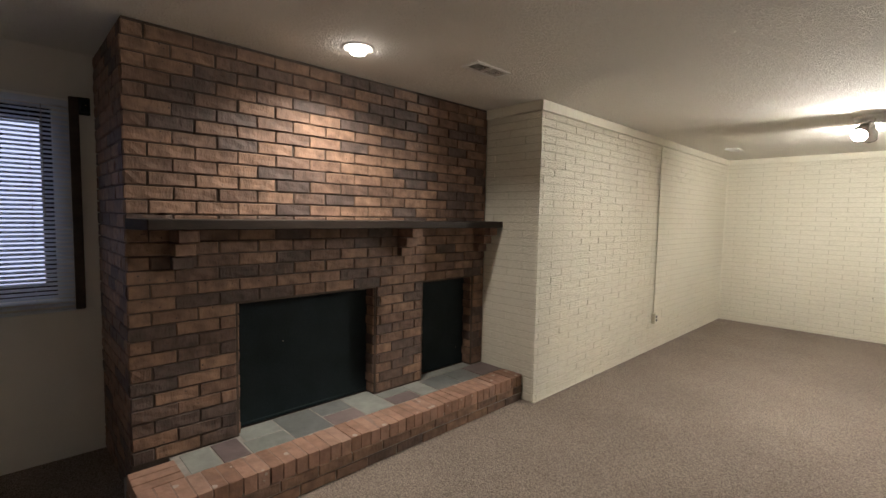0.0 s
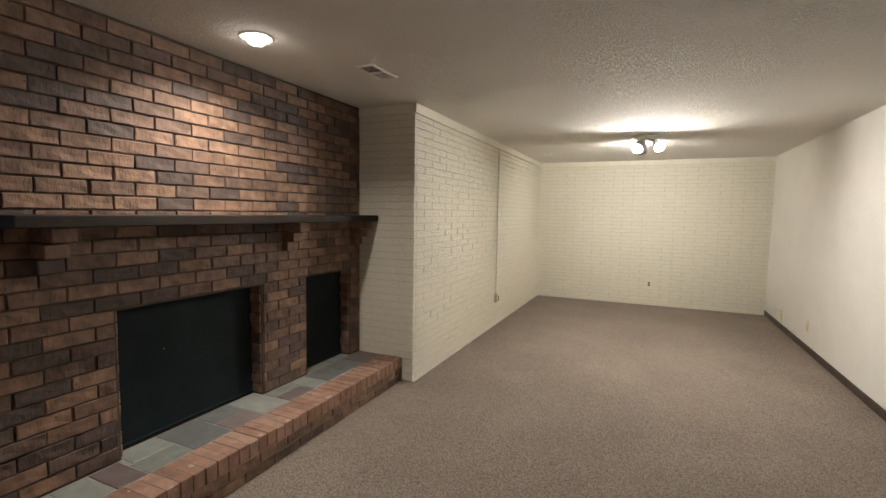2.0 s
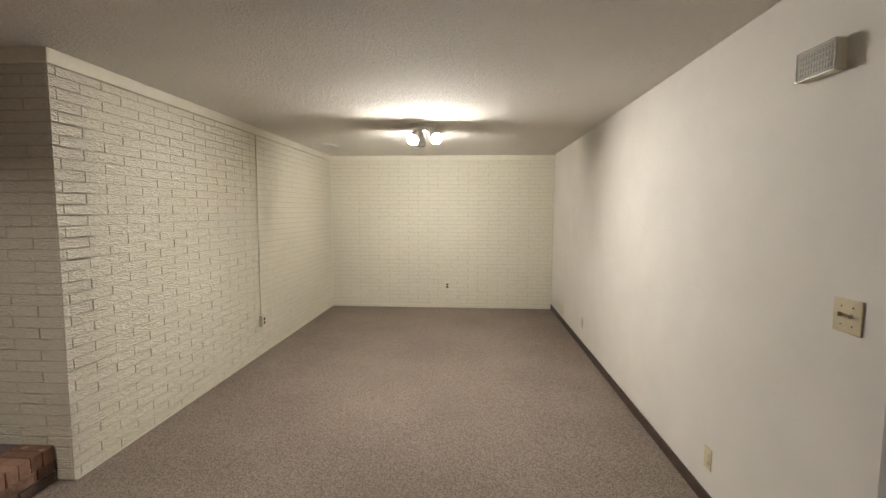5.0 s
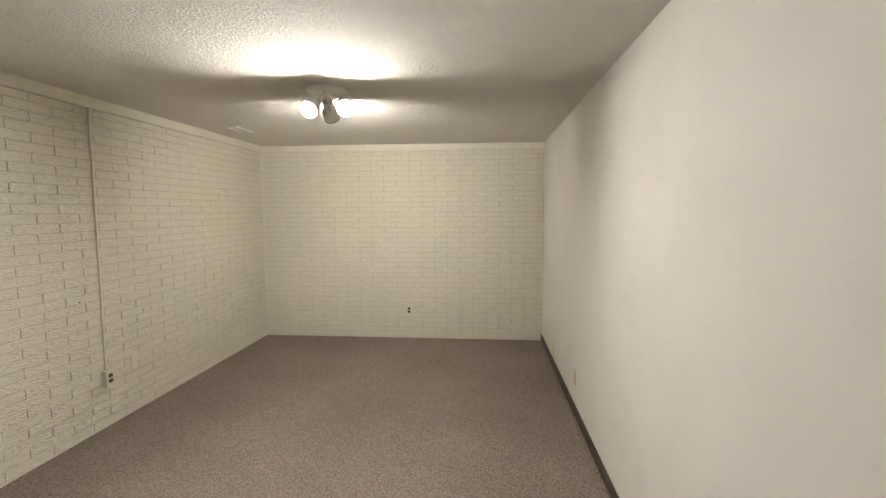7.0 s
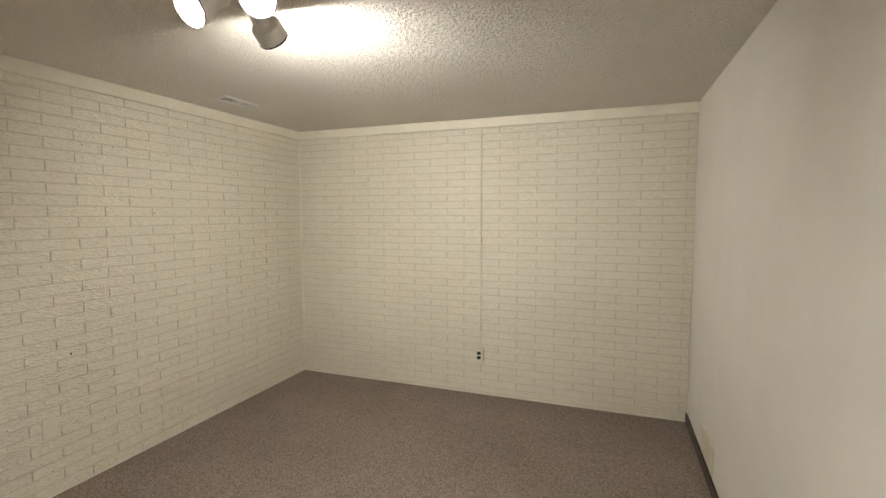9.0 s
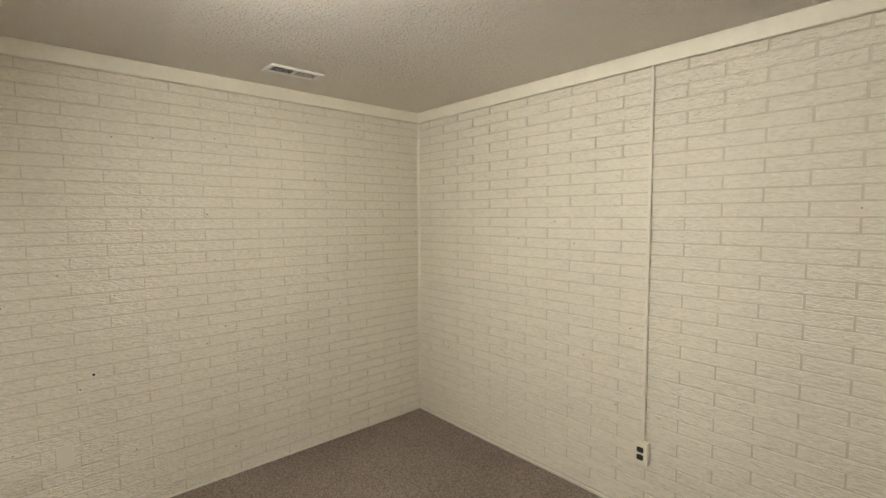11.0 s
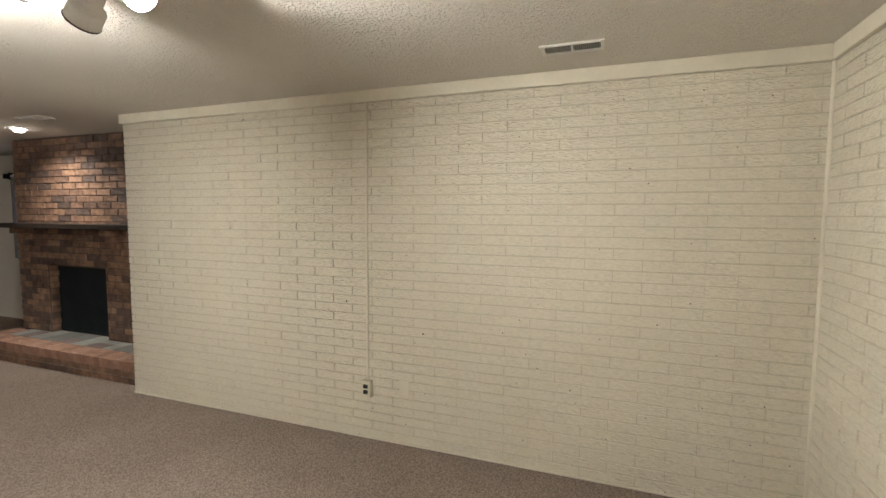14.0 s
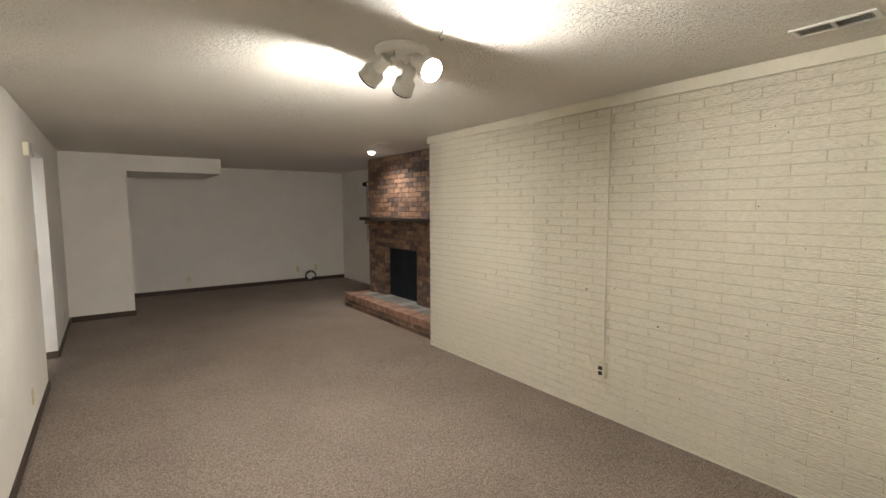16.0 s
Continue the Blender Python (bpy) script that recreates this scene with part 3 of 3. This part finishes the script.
ROW = [rowlock_mesh(v) for v in range(6)]
y = HY + 0.033
while y < RY - 0.03:
    ob = new("brick", random.choice(ROW))
    ob.parent = hearth
    ob.matrix_world = pose(HX - 0.1 + random.uniform(-0.002, 0.002), y, HZ - 0.042 + random.uniform(-0.0015, 0.0015), 0, 0, random.uniform(-0.6, 0.6))
    y += 0.0661
x = HX - 0.235
while x > FX + 0.02:
    ob = new("brick", random.choice(ROW))
    ob.parent = hearth
    ob.matrix_world = pose(x, HY + 0.1, HZ - 0.042 + random.uniform(-0.0015, 0.0015), 0, 0, 90 + random.uniform(-0.6, 0.6))
    x -= 0.0661
X0, X1, XM = FX - 0.09, HX - 0.206, -0.47
B0, XS = FX + 0.002, -0.462
flags = [("g", -2.335, -2.182, B0, X1), ("p", -2.182, -2.038, B0, X1), ("g", -2.02, -1.80, X0, XS), ("g", -2.038, -1.80, XS, X1), ("d", -1.80, -1.552, X0, X1), ("d", -1.552, -1.325, X0, XS),
         ("p", -1.552, -1.325, XS, X1), ("g", -1.325, -1.10, X0, X1), ("g", -1.10, -0.865, B0, XS + 0.02), ("p", -1.10, -0.865, XS + 0.02, X1), ("g", -0.865, -0.705, B0, X1),
         ("d", -0.705, -0.452, B0, X1), ("g", -0.66, -0.35, X0, B0), ("d", -0.452, -0.235, B0, X1), ("p", -0.235, RY - 0.004, B0, X1), ("g", -0.35, -0.115, X0, B0)]
for kind, a, b, c, d in flags:
    part("flagstone", bm_box(c + 0.004, d - 0.004, a + 0.004, b - 0.004, HZ - 0.02, HZ - 0.002 + random.uniform(-0.001, 0.001), 0.003, 1), M_SLATE[kind], hearth)

# ---- things on walls and ceiling ----


def outlet(m, label, body, face, raised=0.006, conduit=0.0, switches=0, category="outlet", name="wall_outlet"):
    """Local x along the wall, y out of it, z up."""
    o = thing(name, m, label, category, "wall plates")
    w = 0.035 if switches < 2 else 0.058
    hh = 0.057
    part("cover_plate", bm_box(-w, w, 0.0, raised, -hh, hh, 0.0035, 2), body, o)
    if switches:
        for k in range(switches):
            sx = (k - (switches - 1) / 2) * 0.046
            part("toggle", bm_box(sx - 0.004, sx + 0.004, raised, raised + 0.014, -0.004, 0.010, 0.002, 1), body, o)
            for z in (-0.03, 0.03):
                part("screw", bm_lathe([(0, 0), (0.003, 0), (0.002, 0.0015), (0, 0.002)], 8, pose(sx, raised, z, -90, 0, 0)), M_BROWNPLASTIC, o)
    elif face is not None:
        for z in (-0.0195, 0.0195):
            part("receptacle", bm_box(-0.0165, 0.0165, raised - 0.001, raised + 0.003, z - 0.0135, z + 0.0135, 0.005, 2), face, o)
        part("screw", bm_lathe([(0, 0), (0.003, 0), (0.002, 0.0015), (0, 0.002)], 8, pose(0, raised, 0, -90, 0, 0)), M_GREYMETAL, o)
    if conduit:
        part("conduit", bm_box(-0.0085, 0.0085, 0.0015, 0.0135, hh - 0.002, conduit, 0.003, 1), M_TRIM, o, "cream painted surface raceway")
        n = int((conduit - hh) / 0.45)
        for k in range(n):
            z = hh + 0.2 + k * 0.45
            part("clip", bm_box(-0.0105, 0.0105, 0.0, 0.0148, z, z + 0.010, 0.002, 1), M_TRIM, o)
    return o


LEFT, FAR, RIGHT, BACK = -90, 180, 90, 0
outlet(pose(0.002, 2.315, 0.360, 0, 0, LEFT), "cream surface outlet box with black sockets fed by a raceway", M_PLATE, M_DARKPLASTIC, 0.040, 2.272 - 0.360)
outlet(pose(1.825, YF - 0.002, 0.350, 0, 0, FAR), "cream surface outlet box with black sockets fed by a raceway", M_PLATE, M_DARKPLASTIC, 0.036, 2.272 - 0.350)
outlet(pose(0.003, 2.588, 0.390, 0, 0, LEFT), "blank cream cover plate on the painted brick", M_TRIM, None, category="cover plate", name="blank_plate")
outlet(pose(XR, 0.062, 0.250, 0, 0, RIGHT), "ivory outlet low on the off-white wall", M_IVORY, M_IVORY)
outlet(pose(XR, 2.81, 0.277, 0, 0, RIGHT), "ivory outlet low on the off-white wall", M_IVORY, M_IVORY)
outlet(pose(XR, -0.738, 1.178, 0, 0, RIGHT), "ivory double light switch beside the doorway", M_IVORY, None, switches=2, category="light switch", name="light_switch")
outlet(pose(1.757, YB, 0.245, 0, 0, BACK), "ivory outlet low on the back wall", M_IVORY, M_IVORY)
outlet(pose(-0.30, YB, 0.275, 0, 0, BACK), "ivory outlet low on the back wall", M_IVORY, M_IVORY)
outlet(pose(-0.70, YB, 0.285, 0, 0, BACK), "ivory outlet above a coil of cable", M_IVORY, M_IVORY)
outlet(pose(XR, -3.05, 0.25, 0, 0, RIGHT), "ivory outlet low on the wall past the doorway", M_IVORY, M_IVORY)


def wall_register():
    r = thing("wall_register", pose(XR, 4.03, 0.175, 0, 0, RIGHT), "off-white metal air register low in the wall", "vent")
    part("frame", multi_box([(-0.165, 0.165, 0, 0.007, -0.085, -0.065), (-0.165, 0.165, 0, 0.007, 0.065, 0.085), (-0.165, -0.145, 0, 0.007, -0.065, 0.065), (0.145, 0.165, 0, 0.007, -0.065, 0.065)]), M_PLATE, r)
    # flat near-black sheet stands in for the shaded depth behind the slats
    part("backing", bm_box(-0.145, 0.145, 0.0, 0.001, -0.065, 0.065), M_VENTSHADE, r)
    for k in range(11):
        part("slat", bm_box(-0.144, 0.144, 0.001, 0.005, -0.061 + k * 0.0118, -0.053 + k * 0.0118), M_PLATE, r)


wall_register()


def door_chime():
    c = thing("door_chime", pose(XR, -0.567, 2.032, 0, 0, RIGHT), "beige door chime box with metal-edged slotted front", "door chime")
    part("case", bm_box(-0.09, 0.09, 0.0, 0.036, -0.052, 0.052, 0.004, 2), M_PLATE, c)
    part("grille", bm_box(-0.087, 0.087, 0.036, 0.0395, -0.0470, 0.0470, 0.001, 1), M_GRILLE, c, "grey-beige slotted grille")
    for z in (-0.052, 0.048):
        part("edge_strip", bm_box(-0.092, 0.092, 0.038, 0.044, z, z + 0.004, 0.001, 1), M_CHROME, c, "bright metal strip")
    for x in (-0.092, 0.088):
        part("edge_strip", bm_box(x, x + 0.004, 0.038, 0.044, -0.0475, 0.0475, 0.001, 1), M_CHROME, c, "bright metal strip")
    for k in range(4):
        for i in range(12):
            x = -0.078 + i * 0.0132
            part("slot_rib", bm_box(x, x + 0.009, 0.0395, 0.042, -0.036 + k * 0.0195, -0.022 + k * 0.0195, 0.001, 1), M_GRILLE, c)


door_chime()


def ceiling_vent(m):
    """Local x along the vent; it hangs below local z = 0."""
    v = thing("ceiling_vent", m, "white metal ceiling air vent with two banks of louvres", "vent", "ceiling vents")
    part("frame", multi_box([(-0.148, 0.148, -0.066, -0.05, -0.008, 0), (-0.148, 0.148, 0.05, 0.066, -0.008, 0), (-0.148, -0.13, -0.05, 0.05, -0.008, 0), (0.13, 0.148, -0.05, 0.05, -0.008, 0),
                             (-0.005, 0.005, -0.05, 0.05, -0.008, 0)]), M_WHITE_METAL, v)
    # lining added to paint the duct's inner shade black
    part("duct", multi_box([(-0.1297, 0.1297, -0.0497, 0.0497, 0.10, 0.14), (-0.1297, 0.1297, -0.0497, -0.0475, 0.0, 0.10), (-0.1297, 0.1297, 0.0475, 0.0497, 0.0, 0.10),
                             (-0.1297, -0.1275, -0.0475, 0.0475, 0.0, 0.10), (0.1275, 0.1297, -0.0475, 0.0475, 0.0, 0.10)]), M_VENTSHADE, v, "duct lining, near-black colour in place of shade")
    for side in (-1, 1):
        for k in range(13):
            bm = bm_box(-0.0005, 0.0005, -0.049, 0.049, -0.0012, 0.0012)
            bmesh.ops.rotate(bm, cent=(0, 0, 0), matrix=Matrix.Rotation(radians(-60 * side), 3, "Y"), verts=bm.verts[:])
            bmesh.ops.translate(bm, vec=(side * (0.0105 + k * 0.0094), 0, -0.0055), verts=bm.verts[:])
            part("louvre", bm, M_WHITE_METAL, v)
    return v


vent = ceiling_vent(pose(*VENTS[0], H, 0, 0, 90))
copy_thing(vent, pose(*VENTS[1], H, 0, 0, 90))


def recessed_light(x, y):
    c = thing("recessed_light", pose(x, y, H), "lit round recessed ceiling light washing the brick", "ceiling light")
    part("trim_ring", bm_lathe([(0.049, 0.0), (0.084, 0.0), (0.084, -0.004), (0.080, -0.007), (0.054, -0.007), (0.049, -0.004), (0.049, 0.0)], 40), M_WHITE_METAL, c, smooth=True)
    part("baffle", bm_lathe([(0.049, -0.003), (0.0485, 0.0), (0.054, 0.09), (0.0, 0.095)], 40), M_BROWNPLASTIC, c, "dark stepped baffle", smooth=True)
    part("reflector", bm_lathe([(0.0, 0.07), (0.018, 0.07), (0.020, 0.04), (0.034, 0.010), (0.044, 0.0), (0.0453, -0.004), (0.0, -0.0045)], 32), M_WHITE_METAL, c, "white lamp body hanging out of the can",
         smooth=True)
    part("lens", bm_lathe([(0.0453, -0.0050), (0.0453, -0.0205), (0.0435, -0.0265), (0.038, -0.0325), (0.026, -0.038), (0.012, -0.0405), (0.0, -0.041)], 32), M_CAN, c, "glowing lamp lens", smooth=True)


def track_fixture():
    f = thing("ceiling_spotlight", pose(1.71, 2.29, H), "white three-head ceiling spotlight with glowing bulbs", "ceiling light")
    part("canopy", bm_lathe([(0.0, 0.0), (0.134, 0.0), (0.137, -0.006), (0.136, -0.014), (0.128, -0.024), (0.110, -0.031), (0.070, -0.038), (0.0, -0.040)], 48), M_WHITE_METAL, f, smooth=True)
    for a in (35, 155, 275):
        part("screw", bm_lathe([(0, 0), (0.0035, 0), (0.0035, -0.016), (0.006, -0.018), (0.006, -0.023), (0, -0.026)], 10, pose(0.095 * math.cos(radians(a)), 0.095 * math.sin(radians(a)), -0.032)), M_CHROME, f)
    for ex, ey, ez, way, sink in ((1.852, 2.205, 2.207, (0.30, -0.78, -0.56), 0.021), (1.632, 2.164, 2.193, (-0.12, -0.78, -0.60), 0.021), (1.671, 2.478, 2.212, (-0.07, 0.85, -0.55), 0.009)):
        e = Vector((ex - 1.71, ey - 2.29, ez - H))
        flat = Vector((e.x, e.y, 0)).normalized()
        way = Vector(way).normalized()
        mouth = e + way * 0.012
        turn = way.to_track_quat("Z", "Y").to_matrix().to_4x4()
        m = Matrix.Translation(mouth) @ turn
        tail = mouth - way * 0.150
        h = part("lamp_head", bm_lathe([(0.0, -0.152), (0.030, -0.150), (0.033, -0.145), (0.033, -0.080), (0.036, -0.074), (0.052, -0.060), (0.054, -0.054), (0.054, -0.002), (0.0555, 0.0),
                                        (0.053, 0.0), (0.051, -0.003), (0.051, -0.052), (0.030, -0.075), (0.0, -0.078)], 36, m), M_WHITE_METAL, f, smooth=True)
        part("rim", bm_lathe([(0.0557, -0.0060), (0.0568, -0.0020), (0.0557, 0.0008), (0.0535, 0.0008), (0.0557, -0.0060)], 36, m), M_BROWNPLASTIC, h, "dark rim", smooth=True)
        part("bulb", bm_lathe([(0.0, 0.016), (0.016, 0.014), (0.030, 0.008), (0.041, -0.001), (0.047, -0.014), (0.045, -0.030), (0.030, -0.052), (0.016, -0.060), (0.0, -0.062)], 32, m @ pose(0, 0, -sink)), M_BULB, h,
             "glowing white bulb", smooth=True)
        top = Vector((flat.x * 0.035, flat.y * 0.035, -0.036))
        mid = tail + way * 0.03
        arm = bm_lathe([(0.0, 0.0), (0.008, 0.0), (0.008, 1.0), (0.0, 1.0)], 12)
        d = mid - top
        mm = Matrix.Translation(top) @ d.to_track_quat("Z", "Y").to_matrix().to_4x4() @ Matrix.Diagonal((1, 1, d.length, 1))
        bmesh.ops.transform(arm, matrix=mm, verts=arm.verts[:])
        part("swivel_arm", arm, M_WHITE_METAL, f, smooth=True)


track_fixture()


def curve_tube(name, splines, radius, material, parent=None):
    cu = bpy.data.curves.new(name, "CURVE")
    cu.dimensions, cu.bevel_depth, cu.bevel_resolution, cu.resolution_u = "3D", radius, 2, 8
    for pts, closed in splines:
        s = cu.splines.new("BEZIER")
        s.bezier_points.add(len(pts) - 1)
        for bp, p in zip(s.bezier_points, pts):
            bp.co, bp.handle_left_type, bp.handle_right_type = p, "AUTO", "AUTO"
        s.use_cyclic_u = closed
    cu.materials.append(material)
    ob = new(name, cu)
    if parent is not None:
        ob.parent = parent
    return ob


def ceiling_hook():
    # pale hook drawn in grey metal: its backlit shade is in the colour
    h = thing("ceiling_hook", pose(1.73, 2.66, H), "small swag hook screwed into the ceiling, backlit shade put into its grey", "hook")
    part("base", bm_lathe([(0.0, 0.0), (0.014, 0.0), (0.012, -0.006), (0.0, -0.008)], 16), M_GREYMETAL, h, smooth=True)
    curve_tube("hook", [([(0, 0, -0.004), (0.001, 0, -0.03), (0.012, 0, -0.045), (0.02, 0, -0.055), (0.012, 0, -0.068), (-0.002, 0, -0.062)], False)], 0.0036, M_GREYMETAL, h)


ceiling_hook()


def cable_coil():
    c = thing("cable_coil", pose(-0.55, YB + 0.06, 0), "coil of black cable leaning on the back wall", "cable")
    sp = []
    for k in range(7):
        r, tilt = 0.105 + random.uniform(-0.012, 0.014), random.uniform(0.25, 0.42)
        cx = random.uniform(-0.012, 0.012)
        pts = [(cx + r * math.cos(a), 0.045 - tilt * r * (1 + math.sin(a)) * 0.35 + random.uniform(-0.008, 0.012), r + 0.006 + r * math.sin(a) * 0.97) for a in [2 * math.pi * i / 10 for i in range(10)]]
        sp.append((pts, True))
    curve_tube("loops", sp, 0.0042, M_DARKPLASTIC, c)
    curve_tube("loose_end", [([(0.09, 0.01, 0.20), (0.15, -0.015, 0.25), (0.22, -0.03, 0.235), (0.235, -0.035, 0.195), (0.18, -0.02, 0.155), (0.09, 0.0, 0.12)], False)], 0.003, M_GREYMETAL, c)
    curve_tube("loose_end", [([(-0.09, 0.01, 0.16), (-0.14, -0.03, 0.22), (-0.15, -0.045, 0.275)], False)], 0.003, M_GREYMETAL, c)
    part("plug", bm_box(-0.03, 0.05, -0.005, 0.025, 0.055, 0.085, 0.006, 2), M_WHITE_METAL, c, "pale plug")


cable_coil()

for y, z in ((2.719, 0.768), (2.148, 0.944)):
    d = thing("anchor_hole", pose(-0.001, y, z, 0, 90, 0), "small dark screw hole in the painted brick", "hole", "screw holes")
    part("plug", bm_lathe([(0, 0.0), (0.0065, 0.0), (0.006, 0.003), (0, 0.0035)], 12), M_DARKPLASTIC, d)

recessed_light(CX, CY)

# ---- brick pieces of the fireplace and the walls ----
lay(fireplace, FY, RY - 0.002, lambda s, z: pose(FX - 0.010, s, z, 0, 0, -90), HZ - 0.01, H - 0.002, 0.0685, 0.211, 0.0075, (-2.433, 1.447), "face", M_BRICK, 0.010, 0.0032, 0.0030, holes=OPEN)
lay(fireplace, XW, FX - 0.0105, lambda s, z: pose(s, FY + 0.010, z, 0, 0, 180), 0.0, H - 0.002, 0.0685, 0.211, 0.0075, (FX - 0.1, 1.447), "face", M_BRICK, 0.010, 0.0032, 0.0030, keep=lambda s, z: False)
for yj, turn in ((-2.02, 0), (-1.10, 180), (-0.66, 0), (-0.11, 180)):
    lay(fireplace, -0.75, FX - 0.0105, lambda s, z, yj=yj, turn=turn: pose(s, yj, z, 0, 0, turn), HZ, 0.9675, 0.0685, 0.211, 0.0075, (FX - 0.1, 1.447), "face", M_BRICK, 0.010, 0.004, 0.0014)
lay(hearth, HY, RY - 0.002, lambda s, z: pose(HX - 0.009, s, z, 0, 0, -90), 0.0, 0.126, 0.063, 0.211, 0.0075, (HY + 0.05, 0.0), "hearth", M_BRICK, 0.010, 0.0035, 0.0028)
lay(hearth, FX, HX - 0.0095, lambda s, z: pose(s, HY + 0.009, z, 0, 0, 180), 0.0, 0.126, 0.063, 0.211, 0.0075, (HX - 0.1, 0.0), "hearth", M_BRICK, 0.010, 0.0035, 0.0028)

# rough brick painted cream: flush faces, shallow joints
WC, WJ = 0.0615, 0.0046
WZ = 1.421 - 4 * WC
white = dict(course=WC, joint=WJ, joint_z=0.0070, kind="white", material=M_BRICK_WHITE, d=0.012, bev=0.0014, rough=0.0011)
lay(wall_left, RY, YF + 0.003, lambda s, z: pose(-0.012, s, z, 0, 0, -90), 0.0, H - TR, module=0.3027, offset=(3.5575, WZ), keep=lambda s, z: s > 2.36, **white)
lay(wall_far, 0.0, XR, lambda s, z: pose(s, YF + 0.012, z, 0, 0, 180), 0.018, H - TR, module=0.3085, offset=(2.448, WZ), keep=lambda s, z: s < 2.42, **white)
lay(wall_return, FX, -0.0085, lambda s, z: pose(s, RY + 0.012, z, 0, 0, 180), HZ - 0.01, H - TR, module=0.305, offset=(-0.45, WZ), **white)
lay(wall_return, HX, -0.0085, lambda s, z: pose(s, RY + 0.012, z, 0, 0, 180), 0.0, HZ - 0.012, module=0.305, offset=(-0.45, WZ), **white)
